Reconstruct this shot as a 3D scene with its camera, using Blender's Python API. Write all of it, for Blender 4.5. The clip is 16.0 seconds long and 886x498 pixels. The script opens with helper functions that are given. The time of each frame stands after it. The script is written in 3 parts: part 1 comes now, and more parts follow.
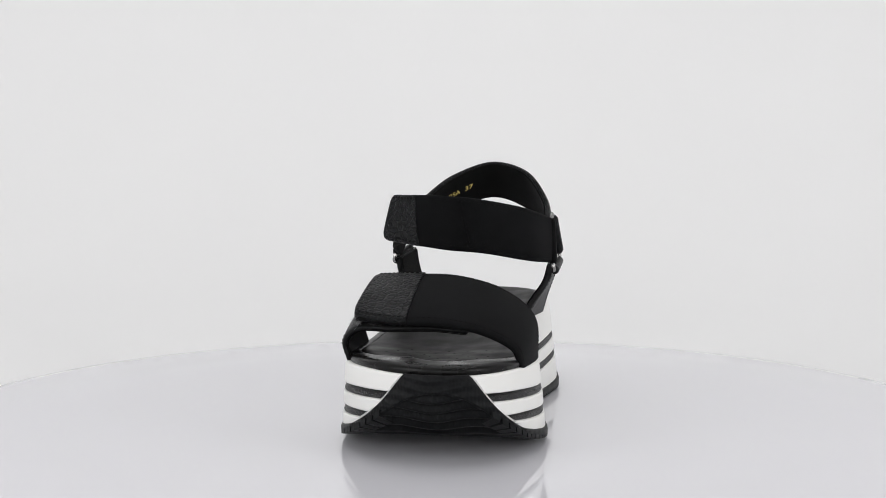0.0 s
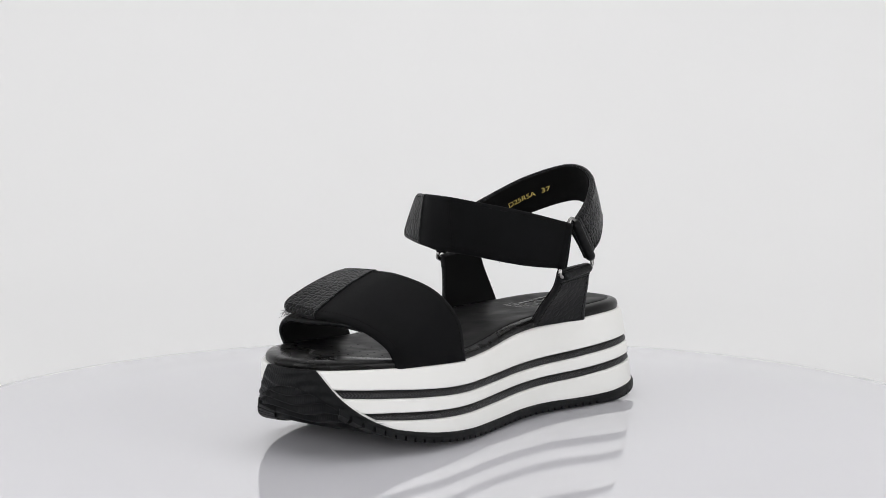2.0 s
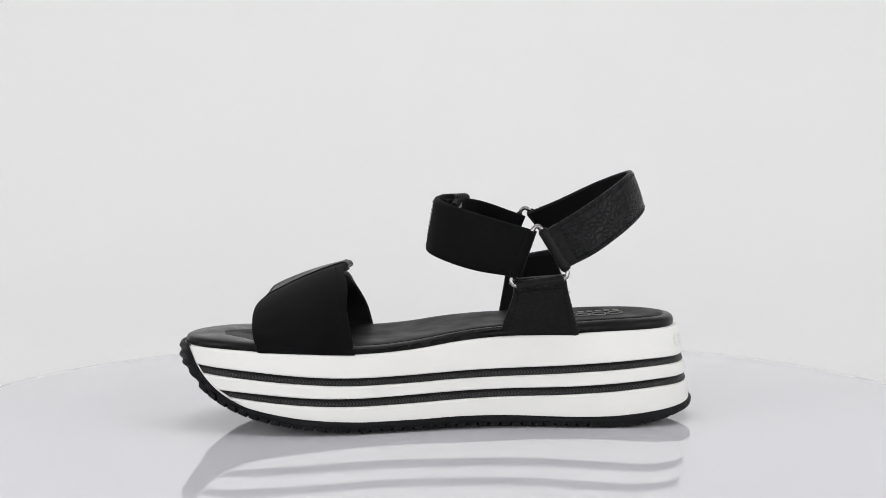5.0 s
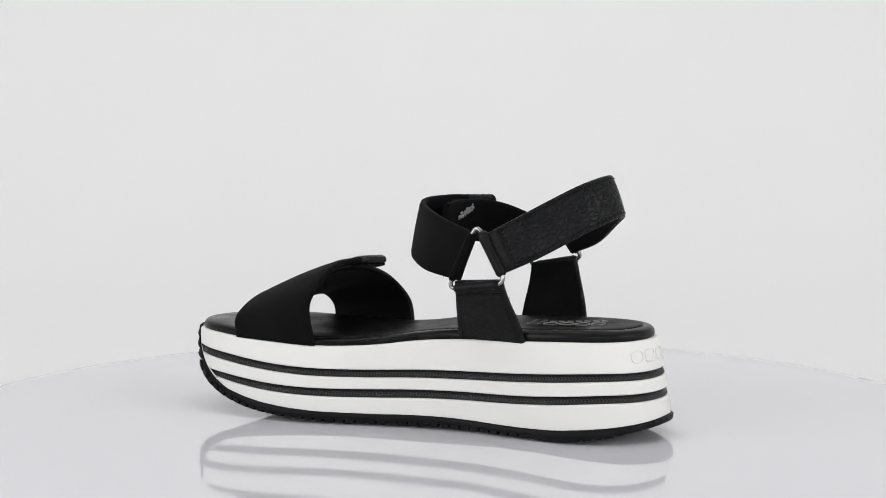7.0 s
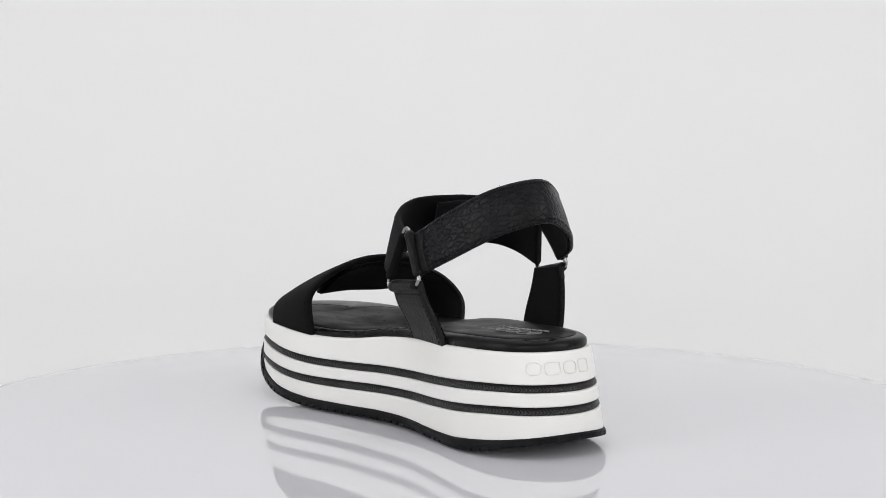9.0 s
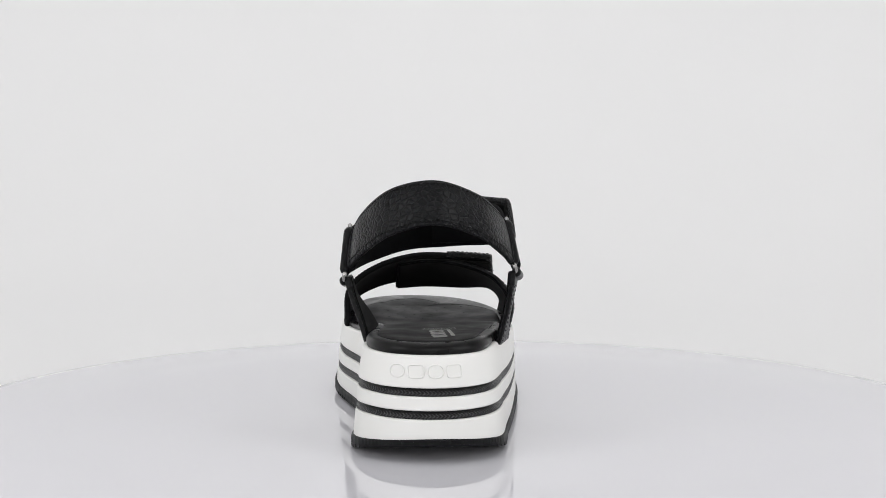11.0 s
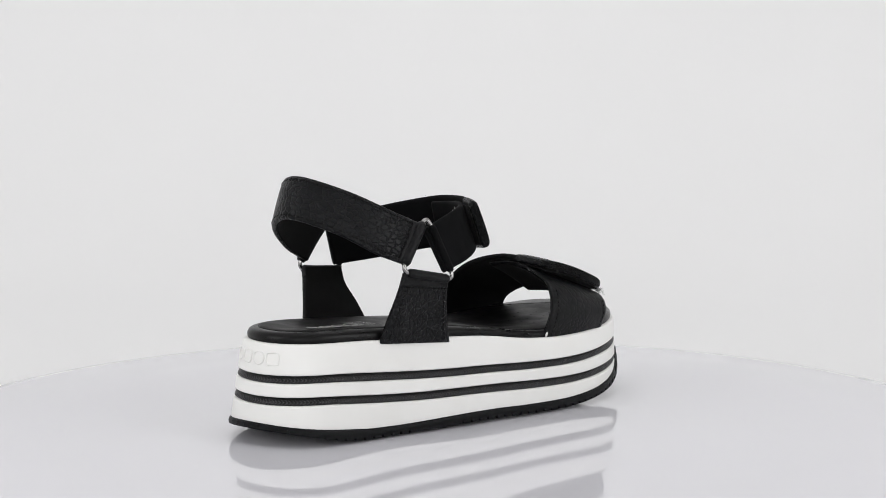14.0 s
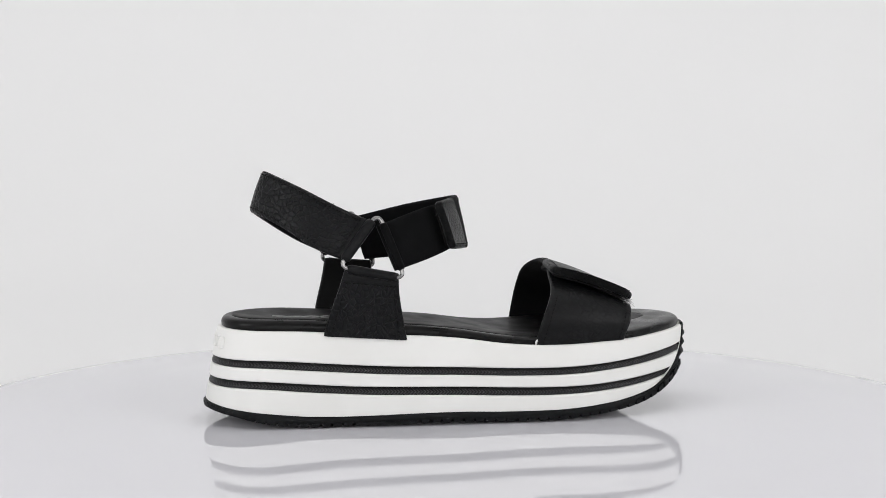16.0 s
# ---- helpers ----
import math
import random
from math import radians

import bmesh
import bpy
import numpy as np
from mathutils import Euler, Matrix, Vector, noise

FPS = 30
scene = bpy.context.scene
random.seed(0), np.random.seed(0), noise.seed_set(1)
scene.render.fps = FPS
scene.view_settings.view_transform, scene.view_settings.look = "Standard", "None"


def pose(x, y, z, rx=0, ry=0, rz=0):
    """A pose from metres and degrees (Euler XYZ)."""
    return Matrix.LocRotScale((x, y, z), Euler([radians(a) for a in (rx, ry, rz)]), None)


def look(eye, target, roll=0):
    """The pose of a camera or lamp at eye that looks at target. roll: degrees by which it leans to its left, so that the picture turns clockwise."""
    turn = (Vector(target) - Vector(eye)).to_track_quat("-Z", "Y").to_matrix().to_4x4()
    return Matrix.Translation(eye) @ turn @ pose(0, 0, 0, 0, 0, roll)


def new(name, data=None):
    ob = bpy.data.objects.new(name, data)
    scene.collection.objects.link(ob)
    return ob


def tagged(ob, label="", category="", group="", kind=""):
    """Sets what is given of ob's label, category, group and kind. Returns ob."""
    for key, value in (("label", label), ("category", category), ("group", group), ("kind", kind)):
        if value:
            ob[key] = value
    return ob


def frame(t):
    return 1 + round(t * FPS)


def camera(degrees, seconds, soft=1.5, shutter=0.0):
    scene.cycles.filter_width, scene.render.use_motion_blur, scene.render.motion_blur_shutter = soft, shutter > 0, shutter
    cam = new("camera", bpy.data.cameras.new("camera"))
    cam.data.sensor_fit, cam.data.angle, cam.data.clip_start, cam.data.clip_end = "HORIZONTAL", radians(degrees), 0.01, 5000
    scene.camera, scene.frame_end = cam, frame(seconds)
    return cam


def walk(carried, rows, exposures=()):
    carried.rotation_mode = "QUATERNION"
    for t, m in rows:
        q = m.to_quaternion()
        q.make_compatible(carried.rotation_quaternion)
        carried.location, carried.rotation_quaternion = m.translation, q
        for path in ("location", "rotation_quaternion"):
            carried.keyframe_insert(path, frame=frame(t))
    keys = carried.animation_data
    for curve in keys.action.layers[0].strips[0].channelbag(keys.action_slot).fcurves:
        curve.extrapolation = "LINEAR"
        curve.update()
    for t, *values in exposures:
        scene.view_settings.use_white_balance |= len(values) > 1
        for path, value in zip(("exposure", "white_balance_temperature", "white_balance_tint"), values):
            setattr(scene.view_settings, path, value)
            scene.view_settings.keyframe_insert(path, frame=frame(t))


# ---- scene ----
S = 0.89                      # plan units to metres (size 37 sandal, sole about 26 cm)
FLOOR = -0.0780               # plan height of the turntable top

cam = camera(28.0, 16.0, soft=0.3)
EYE = pose(0.0, -S, (0.1116 - FLOOR) * S, 90 - 5.489, 0, 0.14)
walk(cam, [(0.0, EYE), (16.0, EYE)], exposures=[(0.0, 0.03), (16.0, 0.03)])


def heading(t):
    """Which way the toe points, in degrees."""
    return -97.392 - 15.3129 * t - 0.01023 * (t - 8) ** 2


# ---- light: four unseen softbox-like lamps, assumed, in an added white enclosure ----
world = bpy.data.worlds.new("world")
scene.world = world
world.use_nodes = True
world.node_tree.nodes["Background"].inputs[0].default_value = (0.96, 0.98, 1.0, 1)
world.node_tree.nodes["Background"].inputs[1].default_value = 0.15


def area_fill(name, eye, target, w, h, power, tint=(0.998, 0.992, 1.0)):
    d = bpy.data.lights.new(name, "AREA")
    d.shape, d.size, d.size_y, d.energy, d.color = "RECTANGLE", w, h, power, tint
    ob = new(name, d)
    ob.matrix_world = look(eye, target)
    return ob


area_fill("fill_top", (0, 0.3, 1.9), (0, 0.3, 0), 2.2, 1.8, 11.0, (0.993, 0.99, 1.0))
area_fill("fill_left", (-1.5, -0.9, 0.65), (0, 0.1, 0.1), 0.9, 1.1, 10.4)
area_fill("fill_right", (1.5, -0.9, 0.65), (0, 0.1, 0.1), 0.9, 1.1, 10.4)
# low fill added from the front to whiten the sole's side walls
area_fill("fill_front", (0, -2.3, 0.55), (0, 0, 0.1), 1.6, 0.9, 12.2)


# ---- materials ----
def material(name, color, rough=0.5, metal=0.0, spec=0.5):
    m = bpy.data.materials.new(name)
    m.use_nodes = True
    b = m.node_tree.nodes["Principled BSDF"]
    b.inputs["Base Color"].default_value = (*color, 1)
    b.inputs["Roughness"].default_value = rough
    b.inputs["Metallic"].default_value = metal
    b.inputs["Specular IOR Level"].default_value = spec
    return m, m.node_tree.nodes, m.node_tree.links, b


def ramp(nodes, links, src, lo, hi, a, b, kind="LINEAR"):
    r = nodes.new("ShaderNodeMapRange")
    r.interpolation_type = kind
    r.inputs[1].default_value, r.inputs[2].default_value = lo, hi
    r.inputs[3].default_value, r.inputs[4].default_value = a, b
    links.new(src, r.inputs[0])
    return r.outputs[0]


def mix_color(nodes, links, fac, a, b):
    m = nodes.new("ShaderNodeMix")
    m.data_type = "RGBA"
    links.new(fac, m.inputs[0])
    m.inputs[6].default_value, m.inputs[7].default_value = (*a, 1), (*b, 1)
    return m.outputs[2]


def coords(nodes, links, kind="Object", scale=(1, 1, 1)):
    tc, mp = nodes.new("ShaderNodeTexCoord"), nodes.new("ShaderNodeMapping")
    mp.inputs["Scale"].default_value = scale
    links.new(tc.outputs[kind], mp.inputs[0])
    return mp.outputs[0]


def tex(nodes, links, kind, vec, scale, **ins):
    n = nodes.new(kind)
    links.new(vec, n.inputs["Vector"])
    n.inputs["Scale"].default_value = scale
    for k, v in ins.items():
        n.inputs[k].default_value = v
    return n


def bump(nodes, links, height, strength, dist, b, prior=None):
    n = nodes.new("ShaderNodeBump")
    n.inputs["Strength"].default_value, n.inputs["Distance"].default_value = strength, dist
    links.new(height, n.inputs["Height"])
    if prior:
        links.new(prior, n.inputs["Normal"])
    links.new(n.outputs[0], b.inputs["Normal"])
    return n.outputs[0]


def pebbled_leather(name, base, cell, rough=0.42, depth=0.0005, kind="Object"):
    """Rounded grains, longer along the strap than across it, with narrow creases between them."""
    m, n, l, b = material(name, base, rough, 0, 0.15)
    v = coords(n, l, kind, (0.80, 1.12, 1.0) if kind == "UV" else (0.85, 0.85, 1.1))
    warp = tex(n, l, "ShaderNodeTexNoise", v, 0.8 / cell, Detail=2.0)
    add = n.new("ShaderNodeVectorMath")
    add.operation = "MULTIPLY_ADD"
    l.new(warp.outputs["Color"], add.inputs[0])
    add.inputs[1].default_value = (cell * 0.42,) * 3
    l.new(v, add.inputs[2])
    heights = []
    for scale, reach in ((1.0, 0.24), (1.9, 0.30)):
        vor = n.new("ShaderNodeTexVoronoi")
        vor.feature = "DISTANCE_TO_EDGE"
        vor.voronoi_dimensions = "2D" if kind == "UV" else "3D"
        vor.inputs["Scale"].default_value = scale / cell
        l.new(add.outputs[0], vor.inputs["Vector"])
        heights.append(ramp(n, l, vor.outputs["Distance"], 0.0, reach, 0.0, 1.0, "SMOOTHSTEP"))
    # grain is deep in some stretches of the hide and nearly flat in others
    big = tex(n, l, "ShaderNodeTexNoise", v, 70, Detail=2.0)
    patchy = n.new("ShaderNodeMath")
    patchy.operation = "MULTIPLY"
    l.new(heights[0], patchy.inputs[0])
    l.new(ramp(n, l, big.outputs[0], 0.35, 0.65, 0.45, 1.0), patchy.inputs[1])
    first = bump(n, l, patchy.outputs[0], 1.0, depth, b)
    small = bump(n, l, heights[1], 0.12, depth * 0.4, b, first)
    fine = tex(n, l, "ShaderNodeTexNoise", v, 1300, Detail=2.0)
    second = bump(n, l, fine.outputs[0], 0.06, 0.0001, b, small)
    bump(n, l, big.outputs[0], 0.25, 0.0014, b, second)
    l.new(ramp(n, l, big.outputs[0], 0.3, 0.7, rough - 0.05, rough + 0.08), b.inputs["Roughness"])
    # shade in the creases is put into the colour, darker than the grain tops
    l.new(mix_color(n, l, heights[0], tuple(c * 0.75 for c in base), tuple(c * 1.05 for c in base)), b.inputs["Base Color"])
    return m


def nubuck(name, base):
    m, n, l, b = material(name, base, 0.8, 0, 0.07)
    v = coords(n, l)
    fine = tex(n, l, "ShaderNodeTexNoise", v, 1800, Detail=4.0)
    big = tex(n, l, "ShaderNodeTexNoise", v, 45, Detail=3.0)
    l.new(mix_color(n, l, ramp(n, l, big.outputs[0], 0.35, 0.65, 0, 1), tuple(c * 0.8 for c in base), tuple(c * 1.25 for c in base)), b.inputs["Base Color"])
    bump(n, l, fine.outputs[0], 0.5, 0.0002, b)
    b.inputs["Sheen Weight"].default_value = 0.02
    b.inputs["Sheen Roughness"].default_value = 0.5
    return m


def smooth_leather(name, base, rough, spec=0.15):
    m, n, l, b = material(name, base, rough, 0, spec)
    v = coords(n, l)
    fine = tex(n, l, "ShaderNodeTexNoise", v, 900, Detail=4.0)
    crease = tex(n, l, "ShaderNodeTexNoise", v, 70, Detail=4.0)
    first = bump(n, l, fine.outputs[0], 0.3, 0.00015, b)
    bump(n, l, crease.outputs[0], 0.12, 0.0008, b, first)
    l.new(ramp(n, l, crease.outputs[0], 0.3, 0.7, rough - 0.08, rough + 0.12), b.inputs["Roughness"])
    return m


def rubber_white():
    m, n, l, b = material("white_foam_rubber", (0.77, 0.768, 0.748), 0.55, 0, 0.35)
    v = coords(n, l)
    big = tex(n, l, "ShaderNodeTexNoise", v, 30, Detail=5.0)
    fine = tex(n, l, "ShaderNodeTexNoise", v, 700, Detail=3.0)
    l.new(mix_color(n, l, ramp(n, l, big.outputs[0], 0.45, 0.75, 0, 1), (0.775, 0.773, 0.752), (0.745, 0.742, 0.715)), b.inputs["Base Color"])
    bump(n, l, fine.outputs[0], 0.12, 0.0001, b)
    return m


def rubber_black(name, wave):
    m, n, l, b = material(name, (0.0040, 0.0044, 0.0050), 0.48, 0, 0.13)
    v = coords(n, l)
    fine = tex(n, l, "ShaderNodeTexNoise", v, 1200, Detail=3.0)
    first = bump(n, l, fine.outputs[0], 0.3, 0.00015, b)
    if wave:
        g = n.new("ShaderNodeTexWave")
        g.wave_type, g.bands_direction = "BANDS", "Y"
        g.inputs["Scale"].default_value = 210
        l.new(v, g.inputs["Vector"])
        bump(n, l, g.outputs["Fac"], 0.25, 0.0003, b, first)
    return m


def zip_band():
    """Ribbed black band, teeth like a coil along it (UV in metres)."""
    m, n, l, b = material("ribbed_black_band", (0.011, 0.011, 0.012), 0.42, 0, 0.3)
    v = coords(n, l, "UV")
    sep = n.new("ShaderNodeSeparateXYZ")
    l.new(v, sep.inputs[0])
    centre = n.new("ShaderNodeMath")
    centre.operation = "SUBTRACT"
    centre.inputs[1].default_value = 0.0004
    l.new(sep.outputs[1], centre.inputs[0])
    fold = n.new("ShaderNodeMath")
    fold.operation = "ABSOLUTE"
    l.new(centre.outputs[0], fold.inputs[0])
    slant = n.new("ShaderNodeMath")
    slant.operation = "ADD"
    l.new(sep.outputs[0], slant.inputs[0])
    l.new(fold.outputs[0], slant.inputs[1])
    freq = n.new("ShaderNodeMath")
    freq.operation = "MULTIPLY"
    freq.inputs[1].default_value = 2 * math.pi / 0.0016
    l.new(slant.outputs[0], freq.inputs[0])
    sine = n.new("ShaderNodeMath")
    sine.operation = "SINE"
    l.new(freq.outputs[0], sine.inputs[0])
    rib = ramp(n, l, sine.outputs[0], -0.2, 0.9, 0, 1, "SMOOTHSTEP")
    inside = ramp(n, l, fold.outputs[0], 0.00125, 0.0010, 0, 1)
    mul = n.new("ShaderNodeMath")
    mul.operation = "MULTIPLY"
    l.new(rib, mul.inputs[0])
    l.new(inside, mul.inputs[1])
    bump(n, l, mul.outputs[0], 0.9, 0.0005, b)
    # glints on the ribs and shade in the grooves are painted into the colour
    l.new(mix_color(n, l, mul.outputs[0], (0.0032, 0.0032, 0.0034), (0.046, 0.046, 0.048)), b.inputs["Base Color"])
    return m


PEBBLE = pebbled_leather("pebbled_black_leather", (0.0046, 0.0049, 0.0056), 0.0027, 0.33, 0.00048, "UV")
FINEPEB = pebbled_leather("fine_pebbled_leather", (0.0055, 0.0057, 0.0061), 0.0032, 0.42, 0.00014)
FOLD = pebbled_leather("folded_black_leather", (0.0050, 0.0052, 0.0058), 0.0030, 0.40, 0.00012)
NUBUCK = nubuck("black_nubuck_textile", (0.0032, 0.0033, 0.0037))
LINING = nubuck("black_lining", (0.0045, 0.0045, 0.0045))
FOOTBED = smooth_leather("black_footbed_leather", (0.0048, 0.0047, 0.0047), 0.27)
PAD = smooth_leather("black_insole_pad", (0.0050, 0.0048, 0.0048), 0.44, 0.11)
WHITE = rubber_white()
RUBBER = rubber_black("black_outsole_rubber", True)
LUGS = rubber_black("black_tread_rubber", False)
BAND = zip_band()
CHROME = material("polished_gunmetal_chrome", (0.30, 0.295, 0.29), 0.12, 1.0)[0]
GOLD = material("gold_foil_print", (0.75, 0.60, 0.16), 0.4, 0.35)[0]
SILVER = material("silver_print", (0.27, 0.27, 0.265), 0.45)[0]
THREAD = material("black_thread", (0.003, 0.003, 0.003), 0.8, 0, 0.1)[0]
FLUFF = material("grey_fibre", (0.06, 0.06, 0.06), 0.9)[0]
PALE = material("pale_fibre", (0.22, 0.22, 0.22), 0.9)[0]
GLUE = material("dried_clear_glue", (0.26, 0.26, 0.25), 0.35)[0]
HOLE = material("perforation_shade", (0.002, 0.002, 0.002), 0.9, 0, 0.0)[0]


def acrylic():
    m, n, l, b = material("glossy_white_acrylic", (0.684, 0.680, 0.714), 0.04, 0, 0.5)
    v = coords(n, l)
    big = tex(n, l, "ShaderNodeTexNoise", v, 9, Detail=4.0)
    l.new(ramp(n, l, big.outputs[0], 0.3, 0.7, 0.030, 0.055), b.inputs["Roughness"])
    return m


def paper():
    m, n, l, b = material("white_backdrop_paper", (0.80, 0.80, 0.80), 0.9, 0, 0.2)
    v = coords(n, l)
    big = tex(n, l, "ShaderNodeTexNoise", v, 1.6, Detail=3.0)
    l.new(mix_color(n, l, big.outputs[0], (0.785, 0.785, 0.785), (0.815, 0.815, 0.812)), b.inputs["Base Color"])
    return m


ACRYLIC, PAPER = acrylic(), paper()
CLOTH = material("matt_white", (0.82, 0.82, 0.82), 0.9)[0]


# ---- mesh tools ----
def link(name, bm, mat, smooth=True):
    me = bpy.data.meshes.new(name)
    bm.normal_update()
    bm.to_mesh(me)
    bm.free()
    if smooth:
        for f in me.polygons:
            f.use_smooth = True
    me.materials.append(mat)
    return new(name, me)


def part(name, bm, mat, parent, label="", smooth=True):
    ob = link(name, bm, mat, smooth)
    ob.parent = parent
    if "stitching" in name:
        ob["kind"] = "stuff"
    if label:
        ob["label"] = label
    return ob


def V(u, v, z):
    return Vector((u * S, v * S, (z - FLOOR) * S))


def spline(pts, n):
    """Catmull-Rom through the points, n steps along the whole."""
    P = [np.array(p, float) for p in pts]
    P = [2 * P[0] - P[1]] + P + [2 * P[-1] - P[-2]]
    out, segs = [], len(P) - 3
    for i in range(n + 1):
        x = min(i / n * segs, segs - 1e-9)
        k = int(x)
        h = x - k
        a, b, c, d = P[k:k + 4]
        out.append(0.5 * (2 * b + (c - a) * h + (2 * a - 5 * b + 4 * c - d) * h * h + (3 * b - a - 3 * c + d) * h ** 3))
    return np.array(out)


class Ribbon:
    """A strap between two edge curves (plan units); out is the point from which its outer face looks away."""

    def __init__(self, edge1, edge2, away=(-0.02, 0.011, 0.0), n=96, swell=0.0):
        a, b = spline(edge1, n), spline(edge2, n)
        self.a = np.array([V(*p) for p in a])
        self.b = np.array([V(*p) for p in b])
        self.away, self.n, self.swell = np.array(V(*away)), n, swell

    def at(self, s, w):
        """The point at s along (0..1) and w across (0..1), and the outward normal."""
        def p(s, w):
            x = min(max(s, 0), 1) * self.n
            k = min(int(x), self.n - 1)
            h = x - k
            a, b = self.a[k] * (1 - h) + self.a[k + 1] * h, self.b[k] * (1 - h) + self.b[k + 1] * h
            return a * (1 - w) + b * w
        q = p(s, w)
        ds = p(min(s + 0.01, 1), w) - p(max(s - 0.01, 0), w)
        nrm = np.cross(ds, p(s, 1) - p(s, 0))
        nrm /= np.linalg.norm(nrm) + 1e-12
        if nrm @ (q - self.away) < 0:
            nrm = -nrm
        return q + nrm * self.swell * (1 - (2 * w - 1) ** 2), nrm

    def slab(self, thick, s0=0.0, s1=1.0, w0=0.0, w1=1.0, lift=0.0, steps=72, across=12, round_end=0.0):
        """A closed slab: outer face lift above the surface, inner face thick below, with rounded long edges."""
        bm = bmesh.new()
        layer, place = bm.loops.layers.uv.new("UVMap"), {}
        mid_line = (self.a + self.b) / 2
        run = np.concatenate([[0], np.cumsum(np.linalg.norm(np.diff(mid_line, axis=0), axis=1))])
        prof = []
        for j in range(across + 1):
            f = j / across
            x = 0.5 - 0.5 * math.cos(math.pi * f)
            prof.append(x)
        rows = []
        for i in range(steps + 1):
            s = s0 + (s1 - s0) * i / steps
            loop = []
            pull = 0.0
            if round_end and i > steps * (1 - round_end):
                e = (i / steps - (1 - round_end)) / round_end
                pull = 0.10 * (1 - math.sqrt(max(0.0, 1 - e * e)))
            for side in (1, -1):
                for x in (prof if side > 0 else reversed(prof)):
                    w = w0 + (w1 - w0) * (pull + x * (1 - 2 * pull))
                    q, nr = self.at(s, w)
                    edge = math.sqrt(max(0.0, 1 - (1 - min(x, 1 - x, 0.06) / 0.06) ** 2))
                    mid = lift - thick / 2
                    loop.append(bm.verts.new(q + nr * (mid + side * thick / 2 * (0.35 + 0.65 * edge))))
                    k = min(int(s * self.n), self.n - 1)
                    place[loop[-1]] = (np.interp(s * self.n, np.arange(len(run)), run), (w - 0.5) * np.linalg.norm(self.b[k] - self.a[k]) + (0.1 if side < 0 else 0.0))
            rows.append(loop)
        m = len(rows[0])
        for r0, r1 in zip(rows, rows[1:]):
            for k in range(m):
                bm.faces.new((r0[k], r0[(k + 1) % m], r1[(k + 1) % m], r1[k]))
        bm.faces.new(rows[0])
        bm.faces.new(list(reversed(rows[-1])))
        for f in bm.faces:
            for lp in f.loops:
                lp[layer].uv = place[lp.vert]
        bmesh.ops.recalc_face_normals(bm, faces=bm.faces)
        return bm

    def stitches(self, w, s0, s1, pitch=0.0021, lift=0.00004, r=0.00022, bm=None):
        """Dashes of thread along the strap at w across."""
        bm = bm or bmesh.new()
        pts = [self.at(s0 + (s1 - s0) * i / 200, w) for i in range(201)]
        length = sum(np.linalg.norm(pts[i + 1][0] - pts[i][0]) for i in range(200))
        count = max(2, int(length / pitch))
        for k in range(count):
            a, na = self.at(s0 + (s1 - s0) * (k + 0.15) / count, w)
            b, nb = self.at(s0 + (s1 - s0) * (k + 0.8) / count, w)
            tube(bm, [a + na * (lift - r * 0.4), (a + b) / 2 + na * (lift + r * 0.5), b + nb * (lift - r * 0.4)], r, 5)
        return bm


def tube(bm, pts, r, sides=8, closed=False):
    pts = [Vector(p) for p in pts]
    n, rings = len(pts), []
    up = None
    for i, p in enumerate(pts):
        a = pts[(i - 1) % n] if closed or i else p
        b = pts[(i + 1) % n] if closed or i < n - 1 else p
        d = (b - a).normalized()
        if up is None:
            up = d.orthogonal().normalized()
        up = (up - d * up.dot(d)).normalized()
        side = d.cross(up)
        rr = r[i] if isinstance(r, (list, tuple)) else r
        rings.append([bm.verts.new(p + (up * math.cos(k / sides * math.tau) + side * math.sin(k / sides * math.tau)) * rr) for k in range(sides)])
    pairs = list(zip(rings, rings[1:])) + ([(rings[-1], rings[0])] if closed else [])
    for a, b in pairs:
        for k in range(sides):
            bm.faces.new((a[k], a[(k + 1) % sides], b[(k + 1) % sides], b[k]))
    if not closed:
        bm.faces.new(list(reversed(rings[0])))
        bm.faces.new(rings[-1])
    return bm


def smooth_table(us, zs, sigma=0.006):
    """A smoothed height table along the sole."""
    x = np.linspace(-0.16, 0.18, 681)
    y = np.interp(x, us, zs)
    k = np.exp(-0.5 * (np.arange(-60, 61) * 0.0005 / sigma) ** 2)
    k /= k.sum()
    ypad = np.pad(y, 60, mode="edge")
    yy = np.convolve(ypad, k, "valid")
    return lambda u: float(np.interp(u, x, yy))


# ---- backdrop sweep, then unseen side walls and roof added to bounce light ----
def sweep():
    bm = bmesh.new()
    prof = [(-3.0, 0.0), (-1.0, 0.0), (0.4, 0.0)]
    prof += [(0.4 + 1.1 * math.sin(a), 1.1 - 1.1 * math.cos(a)) for a in np.linspace(0.05, math.pi / 2, 24)]
    prof += [(1.5, 1.5), (1.5, 2.2)]
    rows = [[bm.verts.new((x, y, z - 0.0051)) for x in np.linspace(-2.0, 2.0, 9)] for y, z in prof]
    for a, b in zip(rows, rows[1:]):
        for k in range(8):
            bm.faces.new((a[k], a[k + 1], b[k + 1], b[k]))
    ob = link("backdrop", bm, PAPER)
    mod = ob.modifiers.new("thickness", "SOLIDIFY")
    mod.thickness, mod.offset = 0.004, -1
    return tagged(ob, "seamless white paper sweep curving up behind the turntable", "backdrop", kind="structure")


def box(bm, lo, hi):
    vs = bmesh.ops.create_cube(bm, size=1.0)["verts"]
    c, d = (Vector(lo) + Vector(hi)) / 2, Vector(hi) - Vector(lo)
    for v in vs:
        v.co = Vector((v.co.x * d.x, v.co.y * d.y, v.co.z * d.z)) + c
    return bm


